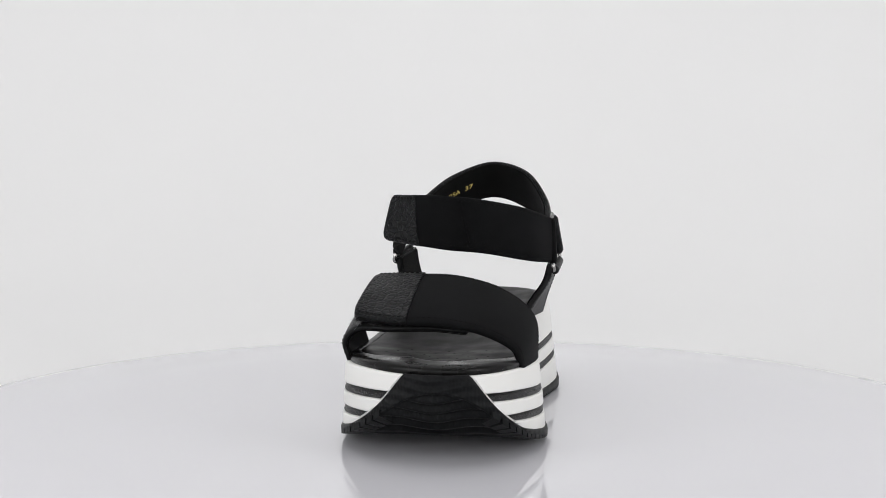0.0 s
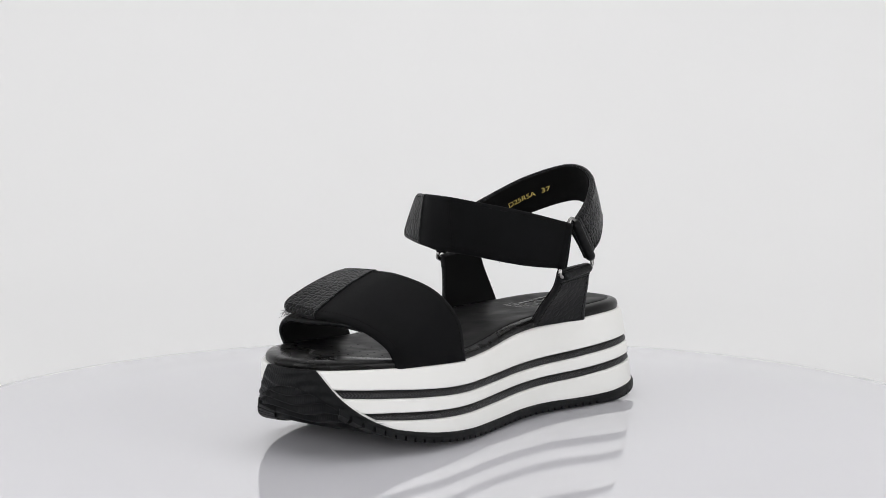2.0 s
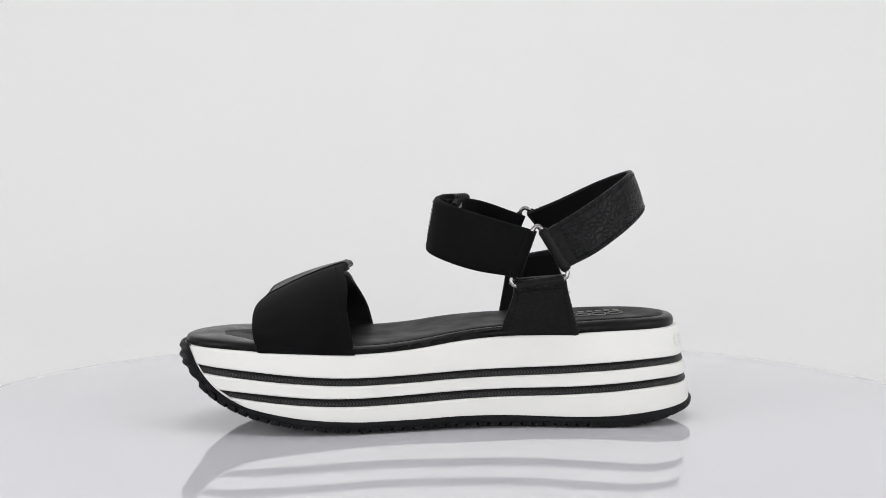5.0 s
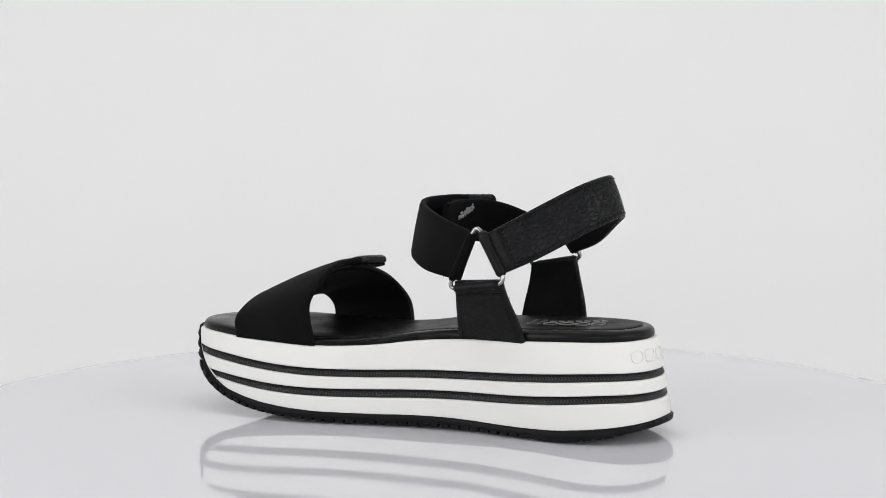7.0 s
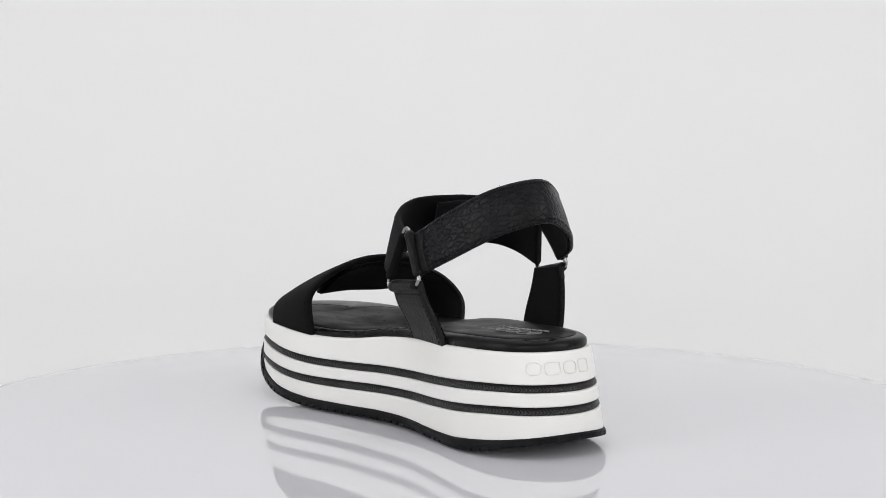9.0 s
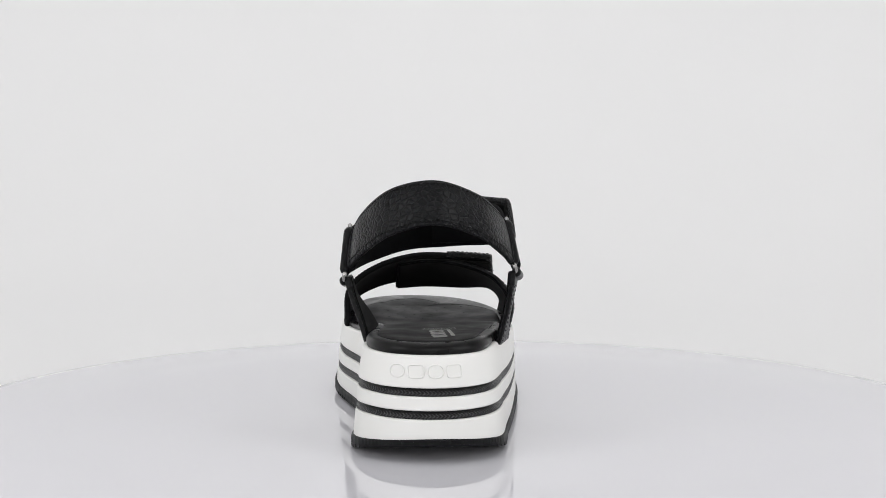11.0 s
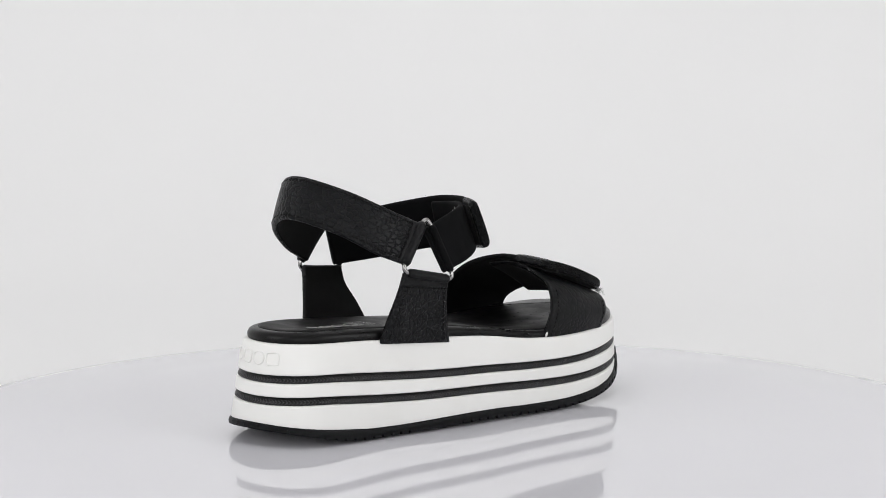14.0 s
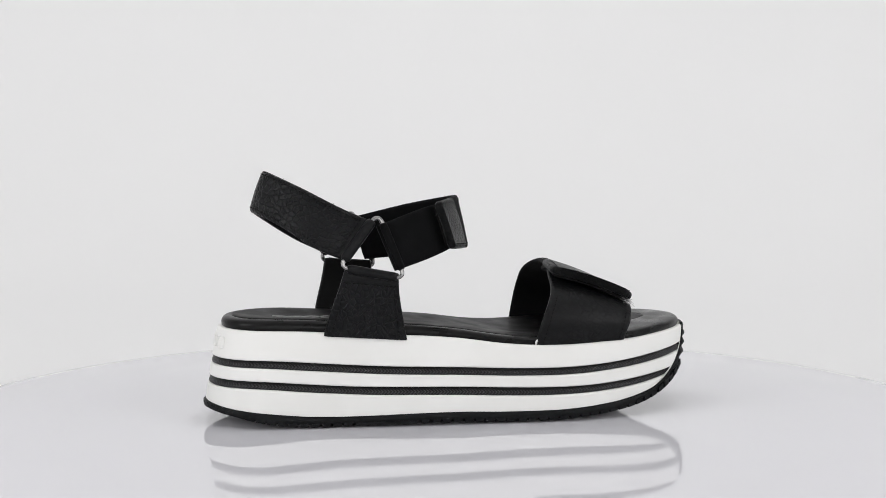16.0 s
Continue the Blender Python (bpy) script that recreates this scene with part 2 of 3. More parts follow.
sweep()
for nm, lo, hi in (("added_wall_left", (-2.04, -3.0, -0.02), (-2.0, 1.62, 2.2)), ("added_wall_right", (2.0, -3.0, -0.02), (2.04, 1.62, 2.2)),
                   ("added_wall_back", (-2.0, -3.04, -0.02), (2.0, -3.0, 2.2)), ("added_ceiling", (-2.0, -3.0, 2.2), (2.0, 1.62, 2.24))):
    tagged(link(nm, box(bmesh.new(), lo, hi), CLOTH, False), "plain white cloth panel, unseen, added to enclose and bounce the light", "tent wall", kind="structure")


def lathe(prof, sides):
    bm = bmesh.new()
    rings = [[bm.verts.new((r * math.cos(k / sides * math.tau), r * math.sin(k / sides * math.tau), z)) for k in range(sides)] for r, z in prof]
    for a, b in zip(rings, rings[1:]):
        for k in range(sides):
            bm.faces.new((a[k], a[(k + 1) % sides], b[(k + 1) % sides], b[k]))
    bm.faces.new(rings[-1])
    bm.faces.new(list(reversed(rings[0])))
    bmesh.ops.recalc_face_normals(bm, faces=bm.faces)
    return bm


turntable = tagged(new("turntable"), "round glossy white acrylic turntable under the sandal", "turntable")
RIM = [(0.264 - 0.060 * f, -0.0018 * (1 - f) ** 2) for f in np.linspace(0.0, 1.0, 13)]
part("disc", lathe([(0.2632, -0.0030), (0.2639, -0.0026)] + RIM + [(0.2, 0.0)], 192), ACRYLIC, turntable)
part("base", lathe([(0.17, -0.0050), (0.172, -0.0048), (0.172, -0.0034), (0.170, -0.0031)], 96), CLOTH, turntable, "matt white drive base")

# ---- sole plan: outline of the upper edge, heights along it ----
OUT = [(0.1484, 0.0149), (0.1439, 0.0320), (0.1294, 0.0464), (0.1020, 0.0554), (0.0658, 0.0585), (0.0180, 0.0490), (-0.0283, 0.0435),
       (-0.0665, 0.0490), (-0.0988, 0.0495), (-0.1217, 0.0370), (-0.1288, 0.0110), (-0.1170, -0.0100), (-0.0939, -0.0175),
       (-0.0655, -0.0232), (-0.0292, -0.0310), (0.0180, -0.0390), (0.0668, -0.0440), (0.1030, -0.0370), (0.1285, -0.0212), (0.1428, -0.0038)]
UK = (-0.130, -0.112, -0.10, -0.085, -0.068, -0.052, -0.036, -0.02, 0.0, 0.018, 0.036, 0.053, 0.070, 0.086, 0.10, 0.112, 0.125, 0.138, 0.155)
Z_TOP = smooth_table(UK, (-0.0252, -0.0253, -0.0254, -0.0257, -0.0267, -0.0274, -0.0281, -0.0288, -0.0306, -0.0336, -0.0351, -0.0356, -0.0352, -0.0345, -0.0341, -0.0333, -0.0327, -0.0325, -0.0325))
Z_S1T = smooth_table(UK, (-0.0413, -0.0410, -0.0413, -0.0424, -0.0436, -0.0446, -0.0453, -0.0457, -0.0463, -0.0473, -0.0478, -0.0480, -0.0474, -0.0463, -0.0451, -0.0438, -0.0429, -0.0420, -0.0405))
Z_S1B = smooth_table(UK, (-0.0455, -0.0450, -0.0457, -0.0469, -0.0480, -0.0491, -0.0497, -0.0502, -0.0506, -0.0516, -0.0520, -0.0522, -0.0516, -0.0504, -0.0495, -0.0483, -0.0473, -0.0462, -0.0440))
Z_S2T = smooth_table(UK, (-0.0524, -0.0520, -0.0529, -0.0541, -0.0554, -0.0561, -0.0564, -0.0567, -0.0571, -0.0579, -0.0585, -0.0588, -0.0585, -0.0575, -0.0565, -0.0554, -0.0547, -0.0535, -0.0515))
Z_S2B = smooth_table(UK, (-0.0567, -0.0562, -0.0571, -0.0586, -0.0597, -0.0606, -0.0609, -0.0612, -0.0617, -0.0626, -0.0630, -0.0632, -0.0627, -0.0617, -0.0606, -0.0593, -0.0577, -0.0560, -0.0535))
Z_RUB = smooth_table((-0.14, -0.125, -0.112, -0.10, -0.085, -0.068, -0.052, -0.036, -0.02, 0.0, 0.018, 0.036, 0.053, 0.070, 0.085, 0.098, 0.112, 0.1195, 0.126, 0.132, 0.138, 0.1420, 0.1445, 0.150),
                     (-0.0620, -0.0668, -0.0689, -0.0702, -0.0716, -0.0720, -0.0718, -0.0713, -0.0709, -0.0708, -0.0714, -0.0715, -0.0714, -0.0703, -0.0687, -0.0667, -0.0636, -0.0603, -0.0566, -0.0517, -0.0450, -0.0370, -0.0300, -0.0200), 0.0022)
Z_BOT = smooth_table((-0.14, -0.125, -0.112, -0.10, -0.085, -0.052, -0.02, 0.0, 0.018, 0.036, 0.053, 0.070, 0.085, 0.098, 0.109, 0.119, 0.130, 0.138, 0.144, 0.148, 0.155),
                     (-0.0670, -0.0713, -0.0743, -0.0763, -0.0771, -0.0766, -0.0760, -0.0760, -0.0764, -0.0766, -0.0764, -0.0754, -0.0738, -0.0716, -0.0687, -0.0650, -0.0592, -0.0530, -0.0465, -0.0415, -0.0350), 0.003)
NS = 240


def outline(offset, flare=0.0):
    """The sole's outline, moved outwards by offset; flare widens it towards the heel and sides."""
    q = spline(OUT[-3:] + OUT + OUT[:4], 26 * 12)
    p = np.array([q[3 * 12 + int(i * 20 * 12 / NS)] for i in range(NS)])
    k = np.exp(-0.5 * (np.arange(-12, 13) / 3.5) ** 2)
    p = sum(np.roll(p, i, 0) * w for i, w in zip(range(-12, 13), k / k.sum()))
    d = np.roll(p, -1, 0) - np.roll(p, 1, 0)
    nrm = np.c_[d[:, 1], -d[:, 0]]
    nrm /= np.linalg.norm(nrm, axis=1)[:, None]
    if ((p - p.mean(0)) * nrm).sum() < 0:
        nrm = -nrm
    heel = np.clip((-0.07 - p[:, 0]) / 0.05, 0, 1)
    toe = np.clip((p[:, 0] - 0.085) / 0.05, 0, 1)
    amount = offset + flare * (0.0040 + 0.0035 * heel) * (1 - 0.85 * toe) * (1 - 0.6 * np.clip((0.02 - p[:, 1]) / 0.03, 0, 1) * np.clip((p[:, 0] + 0.07) / 0.08, 0, 1))
    return p + nrm * np.reshape(amount, (-1, 1))


def midline(u):
    return float(np.interp(u, (-0.13, -0.09, -0.03, 0.02, 0.07, 0.12, 0.155), (0.012, 0.016, 0.0065, 0.0045, 0.0065, 0.0095, 0.011)))


def loft(rings, close_top=True, close_bottom=True, uv=False):
    bm = bmesh.new()
    layer = bm.loops.layers.uv.new("UVMap") if uv else None
    vs = [[bm.verts.new(p) for p in ring] for ring in rings]
    n = len(vs[0])
    arc = [0.0]
    for k in range(n):
        arc.append(arc[-1] + (rings[0][(k + 1) % n] - rings[0][k]).length)
    depth = [0.0]
    for a, b in zip(rings, rings[1:]):
        depth.append(depth[-1] + (a[n // 3] - b[n // 3]).length)
    mid = depth[-1] / 2
    for i, (a, b) in enumerate(zip(vs, vs[1:])):
        for k in range(n):
            f = bm.faces.new((a[k], a[(k + 1) % n], b[(k + 1) % n], b[k]))
            if uv:
                for lp, (x, y) in zip(f.loops, ((k, i), (k + 1, i), (k + 1, i + 1), (k, i + 1))):
                    lp[layer].uv = (arc[x], depth[y] - mid)
    if close_top:
        bm.faces.new(vs[-1])
    if close_bottom:
        bm.faces.new(list(reversed(vs[0])))
    bmesh.ops.recalc_face_normals(bm, faces=bm.faces)
    return bm


def flare_at(u, z):
    return min(1.0, max(0.0, (Z_TOP(u) - z) / max(0.02, Z_TOP(u) - Z_BOT(u)))) ** 0.86


def ring_at(height, offset):
    """One ring round the sole at a height (a table of u), widened as the wall flares there."""
    base, full, ref = outline(offset), outline(offset, 1.0), outline(0.0)
    out = []
    for p, q, o in zip(base, full, ref):
        z = height(o[0])
        f = flare_at(o[0], z)
        out.append(V(*(p * (1 - f) + q * f), z))
    return out


def above_cap(fn, gap=0.0):
    """Keeps a height out of the toe cap: not below the cap's edge, not above the top."""
    return lambda u: min(max(fn(u), Z_RUB(u) + gap), Z_TOP(u))


def filled(ring, z_of, steps=(0.12, 0.3, 0.5, 0.7, 0.88, 1.0)):
    """Rings that shrink onto the sole's middle line."""
    out = []
    for f in steps:
        row = []
        for p in ring:
            u, v = p.x / S, p.y / S
            uc = min(max(u, -0.085), 0.105)
            row.append(V(u + (uc - u) * f, v + (midline(uc) - v) * f, z_of(u + (uc - u) * f, f)))
        out.append(row)
    return out


sandal = tagged(new("sandal"), "black leather platform sandal with white striped sole and velcro straps", "sandal")


def build_sole():
    def up(fn, d):
        return lambda u: fn(u) + d
    levels = [(up(Z_TOP, -0.0002), -0.0050), (up(Z_TOP, 0.0), -0.0014), (up(Z_TOP, -0.0003), -0.0004), (up(Z_TOP, -0.0009), 0.0), (up(Z_TOP, -0.0016), 0.0002)]
    for high, low in ((Z_S1T, Z_S1B), (Z_S2T, Z_S2B)):
        levels += [(up(high, 0.0016), 0.0003), (up(high, 0.0008), 0.0004), (up(high, 0.0003), 0.0002), (high, -0.0003), (up(high, -0.0002), -0.0024),
                   (up(low, 0.0003), -0.0024), (low, -0.0005), (up(low, -0.0003), 0.0001), (up(low, -0.0008), 0.0004), (up(low, -0.0016), 0.0004)]
    levels += [(up(Z_RUB, 0.0014), 0.0003), (up(Z_RUB, 0.0), 0.0003), (up(Z_RUB, -0.0012), 0.0001)]
    rings = [ring_at(above_cap(f, -0.0012), o) for f, o in levels]
    part("midsole", loft(rings, False, False), WHITE, sandal, "thick white foam platform with two recessed stripes")
    for top, bot in ((Z_S1T, Z_S1B), (Z_S2T, Z_S2B)):
        rows = []
        for k in range(11):
            f = k / 10
            out = -0.0019 + 0.0019 * math.sin(0.5 * math.pi * min(1.0, f / 0.72)) - 0.0010 * max(0.0, (f - 0.8) / 0.2) ** 2
            rows.append(ring_at(above_cap(lambda u: top(u) * (1 - f) + bot(u) * f), out))
        part("stripe", loft(rows, False, False, True), BAND, sandal, "black band with fine coil-like ribbing")
    # outsole: wraps up over the toe, where wavy ridges run across it
    def crest(u):
        return min(Z_RUB(u), Z_TOP(u) + 0.0006)

    def ridge(u, v, z):
        toe = min(1.0, max(0.0, (u - 0.098) / 0.020))
        across = v - 0.0120
        wave = math.sin(math.tau * (z / 0.0056 + 0.40 * math.cos(across / 0.0075) * math.exp(-(across / 0.030) ** 2)))
        return 0.0011 * toe * math.copysign(abs(wave) ** 0.6, wave)
    ref = outline(0.0)
    rings = [ring_at(crest, -0.0008), ring_at(lambda u: crest(u) + 0.0001, 0.0006)]
    for k in range(13):
        f = k / 12
        level = lambda u: (crest(u) - 0.0006) * (1 - f) + (Z_BOT(u) + 0.0012) * f
        bulge = 0.0012 + 0.0003 * math.sin(math.pi * f) - 0.0002 * f
        rings.append(ring_at(level, np.array([bulge + 0.6 * min(1.0, f * 5) * ridge(p[0], p[1], level(p[0])) for p in ref])))
    rings.append(ring_at(lambda u: Z_BOT(u) + 0.0010, 0.0002))
    edge = rings[-1]
    for k in range(1, 57):
        f, row = k / 56, []
        for p in edge:
            u, v = p.x / S, p.y / S
            uc = min(max(u, -0.085), 0.095)
            u, v = u + (uc - u) * f, v + (midline(uc) - v) * f
            z = max(Z_BOT(u) + 0.0010 - 0.0008 * min(1.0, f * 3), FLOOR + 0.0005)
            slip = ridge(u, v, z)
            row.append(V(u + slip, v, z - slip * 0.7))
        rings.append(row)
    outsole = part("outsole", loft(rings, False, False), RUBBER, sandal, "black rubber outsole that curls up over the toe, wavy grooves")
    # lugs along the rim, with a plain stretch on each side
    bm = bmesh.new()
    rim, inner = outline(0.0011, 1.0), outline(-0.0065, 1.0)
    run = np.concatenate([[0], np.cumsum(np.linalg.norm(np.diff(np.vstack([rim, rim[:1]]), axis=0), axis=1))])
    out_way = (rim - inner) / np.linalg.norm(rim - inner, axis=1)[:, None]

    def along(table, d):
        return np.array([np.interp(d, run, np.append(table[:, k], table[0, k])) for k in (0, 1)])
    count, rnd = int(run[-1] / 0.0060), random.Random(4)
    pitch = run[-1] / count
    for k in range(count):
        d0 = k * pitch + rnd.uniform(-0.0002, 0.0002)
        d1 = d0 + pitch * 0.77
        u, v = along(rim, (d0 + d1) / 2)
        if u > 0.138:
            continue
        if (v > midline(u) and -0.0975 < u < -0.0725) or (v < midline(u) and -0.060 < u < -0.0345):
            d0, d1 = k * pitch, (k + 1.02) * pitch
        q = [along(rim, d0), along(rim, d1), along(inner, d1), along(inner, d0)]
        w = [along(out_way, d0), along(out_way, d1)]
        toe = min(1.0, max(0.0, (u - 0.085) / 0.04))
        low, high = [], []
        for j, p in enumerate(q):
            push = w[j] * 0.0011 * toe if j < 2 else np.zeros(2)
            low.append(V(*(p + push), Z_BOT(p[0]) - 0.0001 - 0.0009 * toe))
            high.append(V(*(p + push * 0.8), Z_BOT(p[0]) + 0.0016 + 0.0006 * toe))
        low = [Vector((p.x, p.y, max(p.z, 0.0002))) for p in low]
        a, b = [bm.verts.new(p) for p in low], [bm.verts.new(p) for p in high]
        bm.faces.new(a), bm.faces.new(list(reversed(b)))
        for j in range(4):
            bm.faces.new((a[j], b[j], b[(j + 1) % 4], a[(j + 1) % 4]))
    bmesh.ops.recalc_face_normals(bm, faces=bm.faces)
    tread = part("tread", bm, LUGS, outsole, "row of small rubber tread lugs", False)
    tread["kind"] = "stuff"
    # central tread blocks carry the weight
    bm = bmesh.new()
    for u0 in np.arange(-0.095, 0.060, 0.009):
        if -0.05 < u0 < -0.02:
            continue
        c = midline(u0)
        half = 0.024 if u0 < 0 else 0.032
        box(bm, V(u0, c - half, FLOOR), V(u0 + 0.006, c + half, -0.0748))
    blocks = part("tread_bar", bm, LUGS, outsole, smooth=False)
    blocks["kind"] = "stuff"


def z_rim(u):
    return float(np.interp(u, (-0.13, -0.10, -0.05, 0.0, 0.04, 0.09, 0.12, 0.15, 0.16), (0.0056, 0.0058, 0.0055, 0.0045, 0.0037, 0.0040, 0.0046, 0.0049, 0.0049)))


def build_footbed():
    def ring(inset, dz, toe_more=0.0, toe_low=0.0):
        o = outline(-inset)
        if toe_more:
            m = np.array([min(1, max(0, (p[0] - 0.075) / 0.05)) for p in o])
            c = np.array([0.085, 0.0085])
            skew = 1 + 0.9 * np.clip((0.010 - o[:, 1]) / 0.03, 0, 1)    # the pad ends further back on the inner side
            o = o + (c - o) * (m * m * toe_more * skew)[:, None]
        return o, [V(*p, Z_TOP(p[0]) + (dz - toe_low * min(1.0, max(0.0, (p[0] - 0.085) / 0.02))) * z_rim(p[0])) for p in o]
    rows = [ring(0.0026, -0.06)[1], ring(0.0020, 0.08)[1], ring(0.0018, 0.35)[1], ring(0.0020, 0.58)[1], ring(0.0027, 0.78)[1], ring(0.0038, 0.91)[1],
            ring(0.0052, 0.97, 0.03)[1], ring(0.0064, 0.99, 0.10)[1], ring(0.0071, 1.0, 0.20)[1], ring(0.0075, 0.97, 0.265, -0.02)[1], ring(0.0078, 0.86, 0.272, -0.10)[1]]
    rows += filled(rows[-1], lambda u, f: Z_TOP(u) + z_rim(u) * 0.1)
    part("footbed", loft(rows, False, False), FOOTBED, sandal, "smooth black leather footbed with a rounded rim")
    def cup(u, f):
        heel = min(1, max(0, (-0.03 - u) / 0.06))
        ball = math.exp(-((u - 0.06) / 0.035) ** 2)
        return Z_TOP(u) + z_rim(u) * 1.0 + 0.0005 - 0.0006 * min(1, max(0, (u - 0.085) / 0.02)) - (0.5 - 0.5 * math.cos(math.pi * f)) * (0.0016 * heel + 0.0014 * ball + 0.0006)
    o, r0 = ring(0.0079, 0.84, 0.274, -0.08)
    r1 = ring(0.0081, 1.00, 0.275, 0.05)[1]
    r2 = ring(0.0089, 1.06, 0.279, 0.09)[1]
    rows = [r0, r1, r2] + filled(r2, cup, (0.06, 0.15, 0.3, 0.45, 0.6, 0.75, 0.88, 1.0))
    pad = part("insole_pad", loft(rows, False, False), PAD, sandal, "black leather insole pad, perforated under the ball")
    bpy.context.view_layer.update()
    solid = pad.evaluated_get(bpy.context.evaluated_depsgraph_get())

    def top(u, v):
        hit, place, _, _ = solid.ray_cast(Vector((u * S, v * S, 0.2)), Vector((0, 0, -1)))
        return (place.z / S + FLOOR if hit else Z_TOP(u) + z_rim(u)) + 0.0001
    # flat near-black discs on the pad stand in for shade inside the punched holes
    bm = bmesh.new()
    for i in range(5):
        for j in range(6):
            u = 0.066 + i * 0.0105
            v = 0.0075 + (j - 2.5) * 0.0100 + (0.0022 if i % 2 else -0.0022)
            if ((u - 0.085) / 0.036) ** 2 + ((v - 0.0075) / 0.030) ** 2 > 1:
                continue
            c = V(u, v, top(u, v))
            bm.faces.new([bm.verts.new(c + Vector((0.00056 * math.cos(k / 8 * math.tau), 0.00056 * math.sin(k / 8 * math.tau), 0.0))) for k in range(8)])
    holes = part("perforation", bm, HOLE, sandal, "small punched holes in the insole", False)
    holes["kind"] = "stuff"
    return top


def letters(text, size):
    """The outlines of a line of text as a flat mesh in metres, left end at 0."""
    cu = bpy.data.curves.new("line", "FONT")
    cu.body, cu.size, cu.align_x, cu.align_y = text, size, "LEFT", "CENTER"
    ob = new("line", cu)
    dep = bpy.context.evaluated_depsgraph_get()
    me = bpy.data.meshes.new_from_object(ob.evaluated_get(dep))
    bm = bmesh.new()
    bm.from_mesh(me)
    bpy.data.objects.remove(ob)
    bpy.data.curves.remove(cu)
    bpy.data.meshes.remove(me)
    bmesh.ops.triangulate(bm, faces=bm.faces)
    return bm


def insole_print(top):
    # word mark as plain ovals, a row of marks beside it, then two words read from the toe
    for k in range(4):
        pts = []
        for a in np.linspace(0, math.tau, 24, endpoint=False):
            u, v = -0.0945 + k * 0.0092 + 0.0041 * math.cos(a), 0.0105 + 0.0036 * math.sin(a)
            pts.append(V(u, v, top(u, v) + 0.0003))
        part("emblem", tube(bmesh.new(), pts, 0.00026, 5, True), SILVER, sandal, "silver printed oval on the heel of the insole")
    for k in range(7):
        u, v = -0.0975 + k * 0.0050, 0.0030
        part("print_bar", box(bmesh.new(), V(u, v, top(u, v)), V(u + 0.0032, v + 0.0017, top(u, v) + 0.0004)), SILVER, sandal, "small silver printed mark", False)
    for text, u0 in (("ITALIAN", -0.0600), ("PATENT", -0.0545)):
        bm = letters(text, 0.0044)
        for v_ in bm.verts:
            u, w = u0 - v_.co.y / S, -0.0005 + v_.co.x / S
            v_.co = V(u, w, top(u, w) + 0.0004)
        part("lettering", bm, SILVER, sandal, "small silver printed word", False)


# ---- straps ----
E_HEEL_TOP = [(-0.0442, 0.0548, 0.0288), (-0.0678, 0.0501, 0.0418), (-0.0920, 0.0361, 0.0557), (-0.1022, 0.0132, 0.0606), (-0.0873, -0.0094, 0.0529), (-0.0664, -0.0230, 0.0416), (-0.0502, -0.0278, 0.0344)]
E_HEEL_LOW = [(-0.0574, 0.0580, 0.0096), (-0.0775, 0.0528, 0.0190), (-0.0995, 0.0376, 0.0320), (-0.1100, 0.0135, 0.0385), (-0.0973, -0.0106, 0.0310), (-0.0821, -0.0253, 0.0205), (-0.0650, -0.0316, 0.0135)]
E_ANKLE_TOP = [(-0.0416, 0.0572, 0.0305), (-0.0122, 0.0426, 0.0388), (0.0077, 0.0182, 0.0447), (0.0035, -0.0068, 0.0462), (-0.0062, -0.0225, 0.0455), (-0.0148, -0.0334, 0.0451)]
E_ANKLE_LOW = [(-0.0325, 0.0596, 0.0056), (-0.0072, 0.0472, 0.0090), (0.0111, 0.0246, 0.0143), (0.0122, 0.0000, 0.0164), (0.0030, -0.0205, 0.0182), (-0.0076, -0.0382, 0.0200)]
E_FRONT_REAR = [(0.0553, 0.0570, -0.0356), (0.0596, 0.0556, -0.0130), (0.0592, 0.0390, 0.0010), (0.0602, 0.0145, 0.0080), (0.0555, -0.0106, 0.0080), (0.0522, -0.0303, 0.0066)]
E_FRONT_FORE = [(0.1073, 0.0540, -0.0340), (0.1101, 0.0497, -0.0231), (0.1099, 0.0328, -0.0150), (0.1071, 0.0114, -0.0117), (0.1020, -0.0144, -0.0118), (0.0991, -0.0355, -0.0095)]


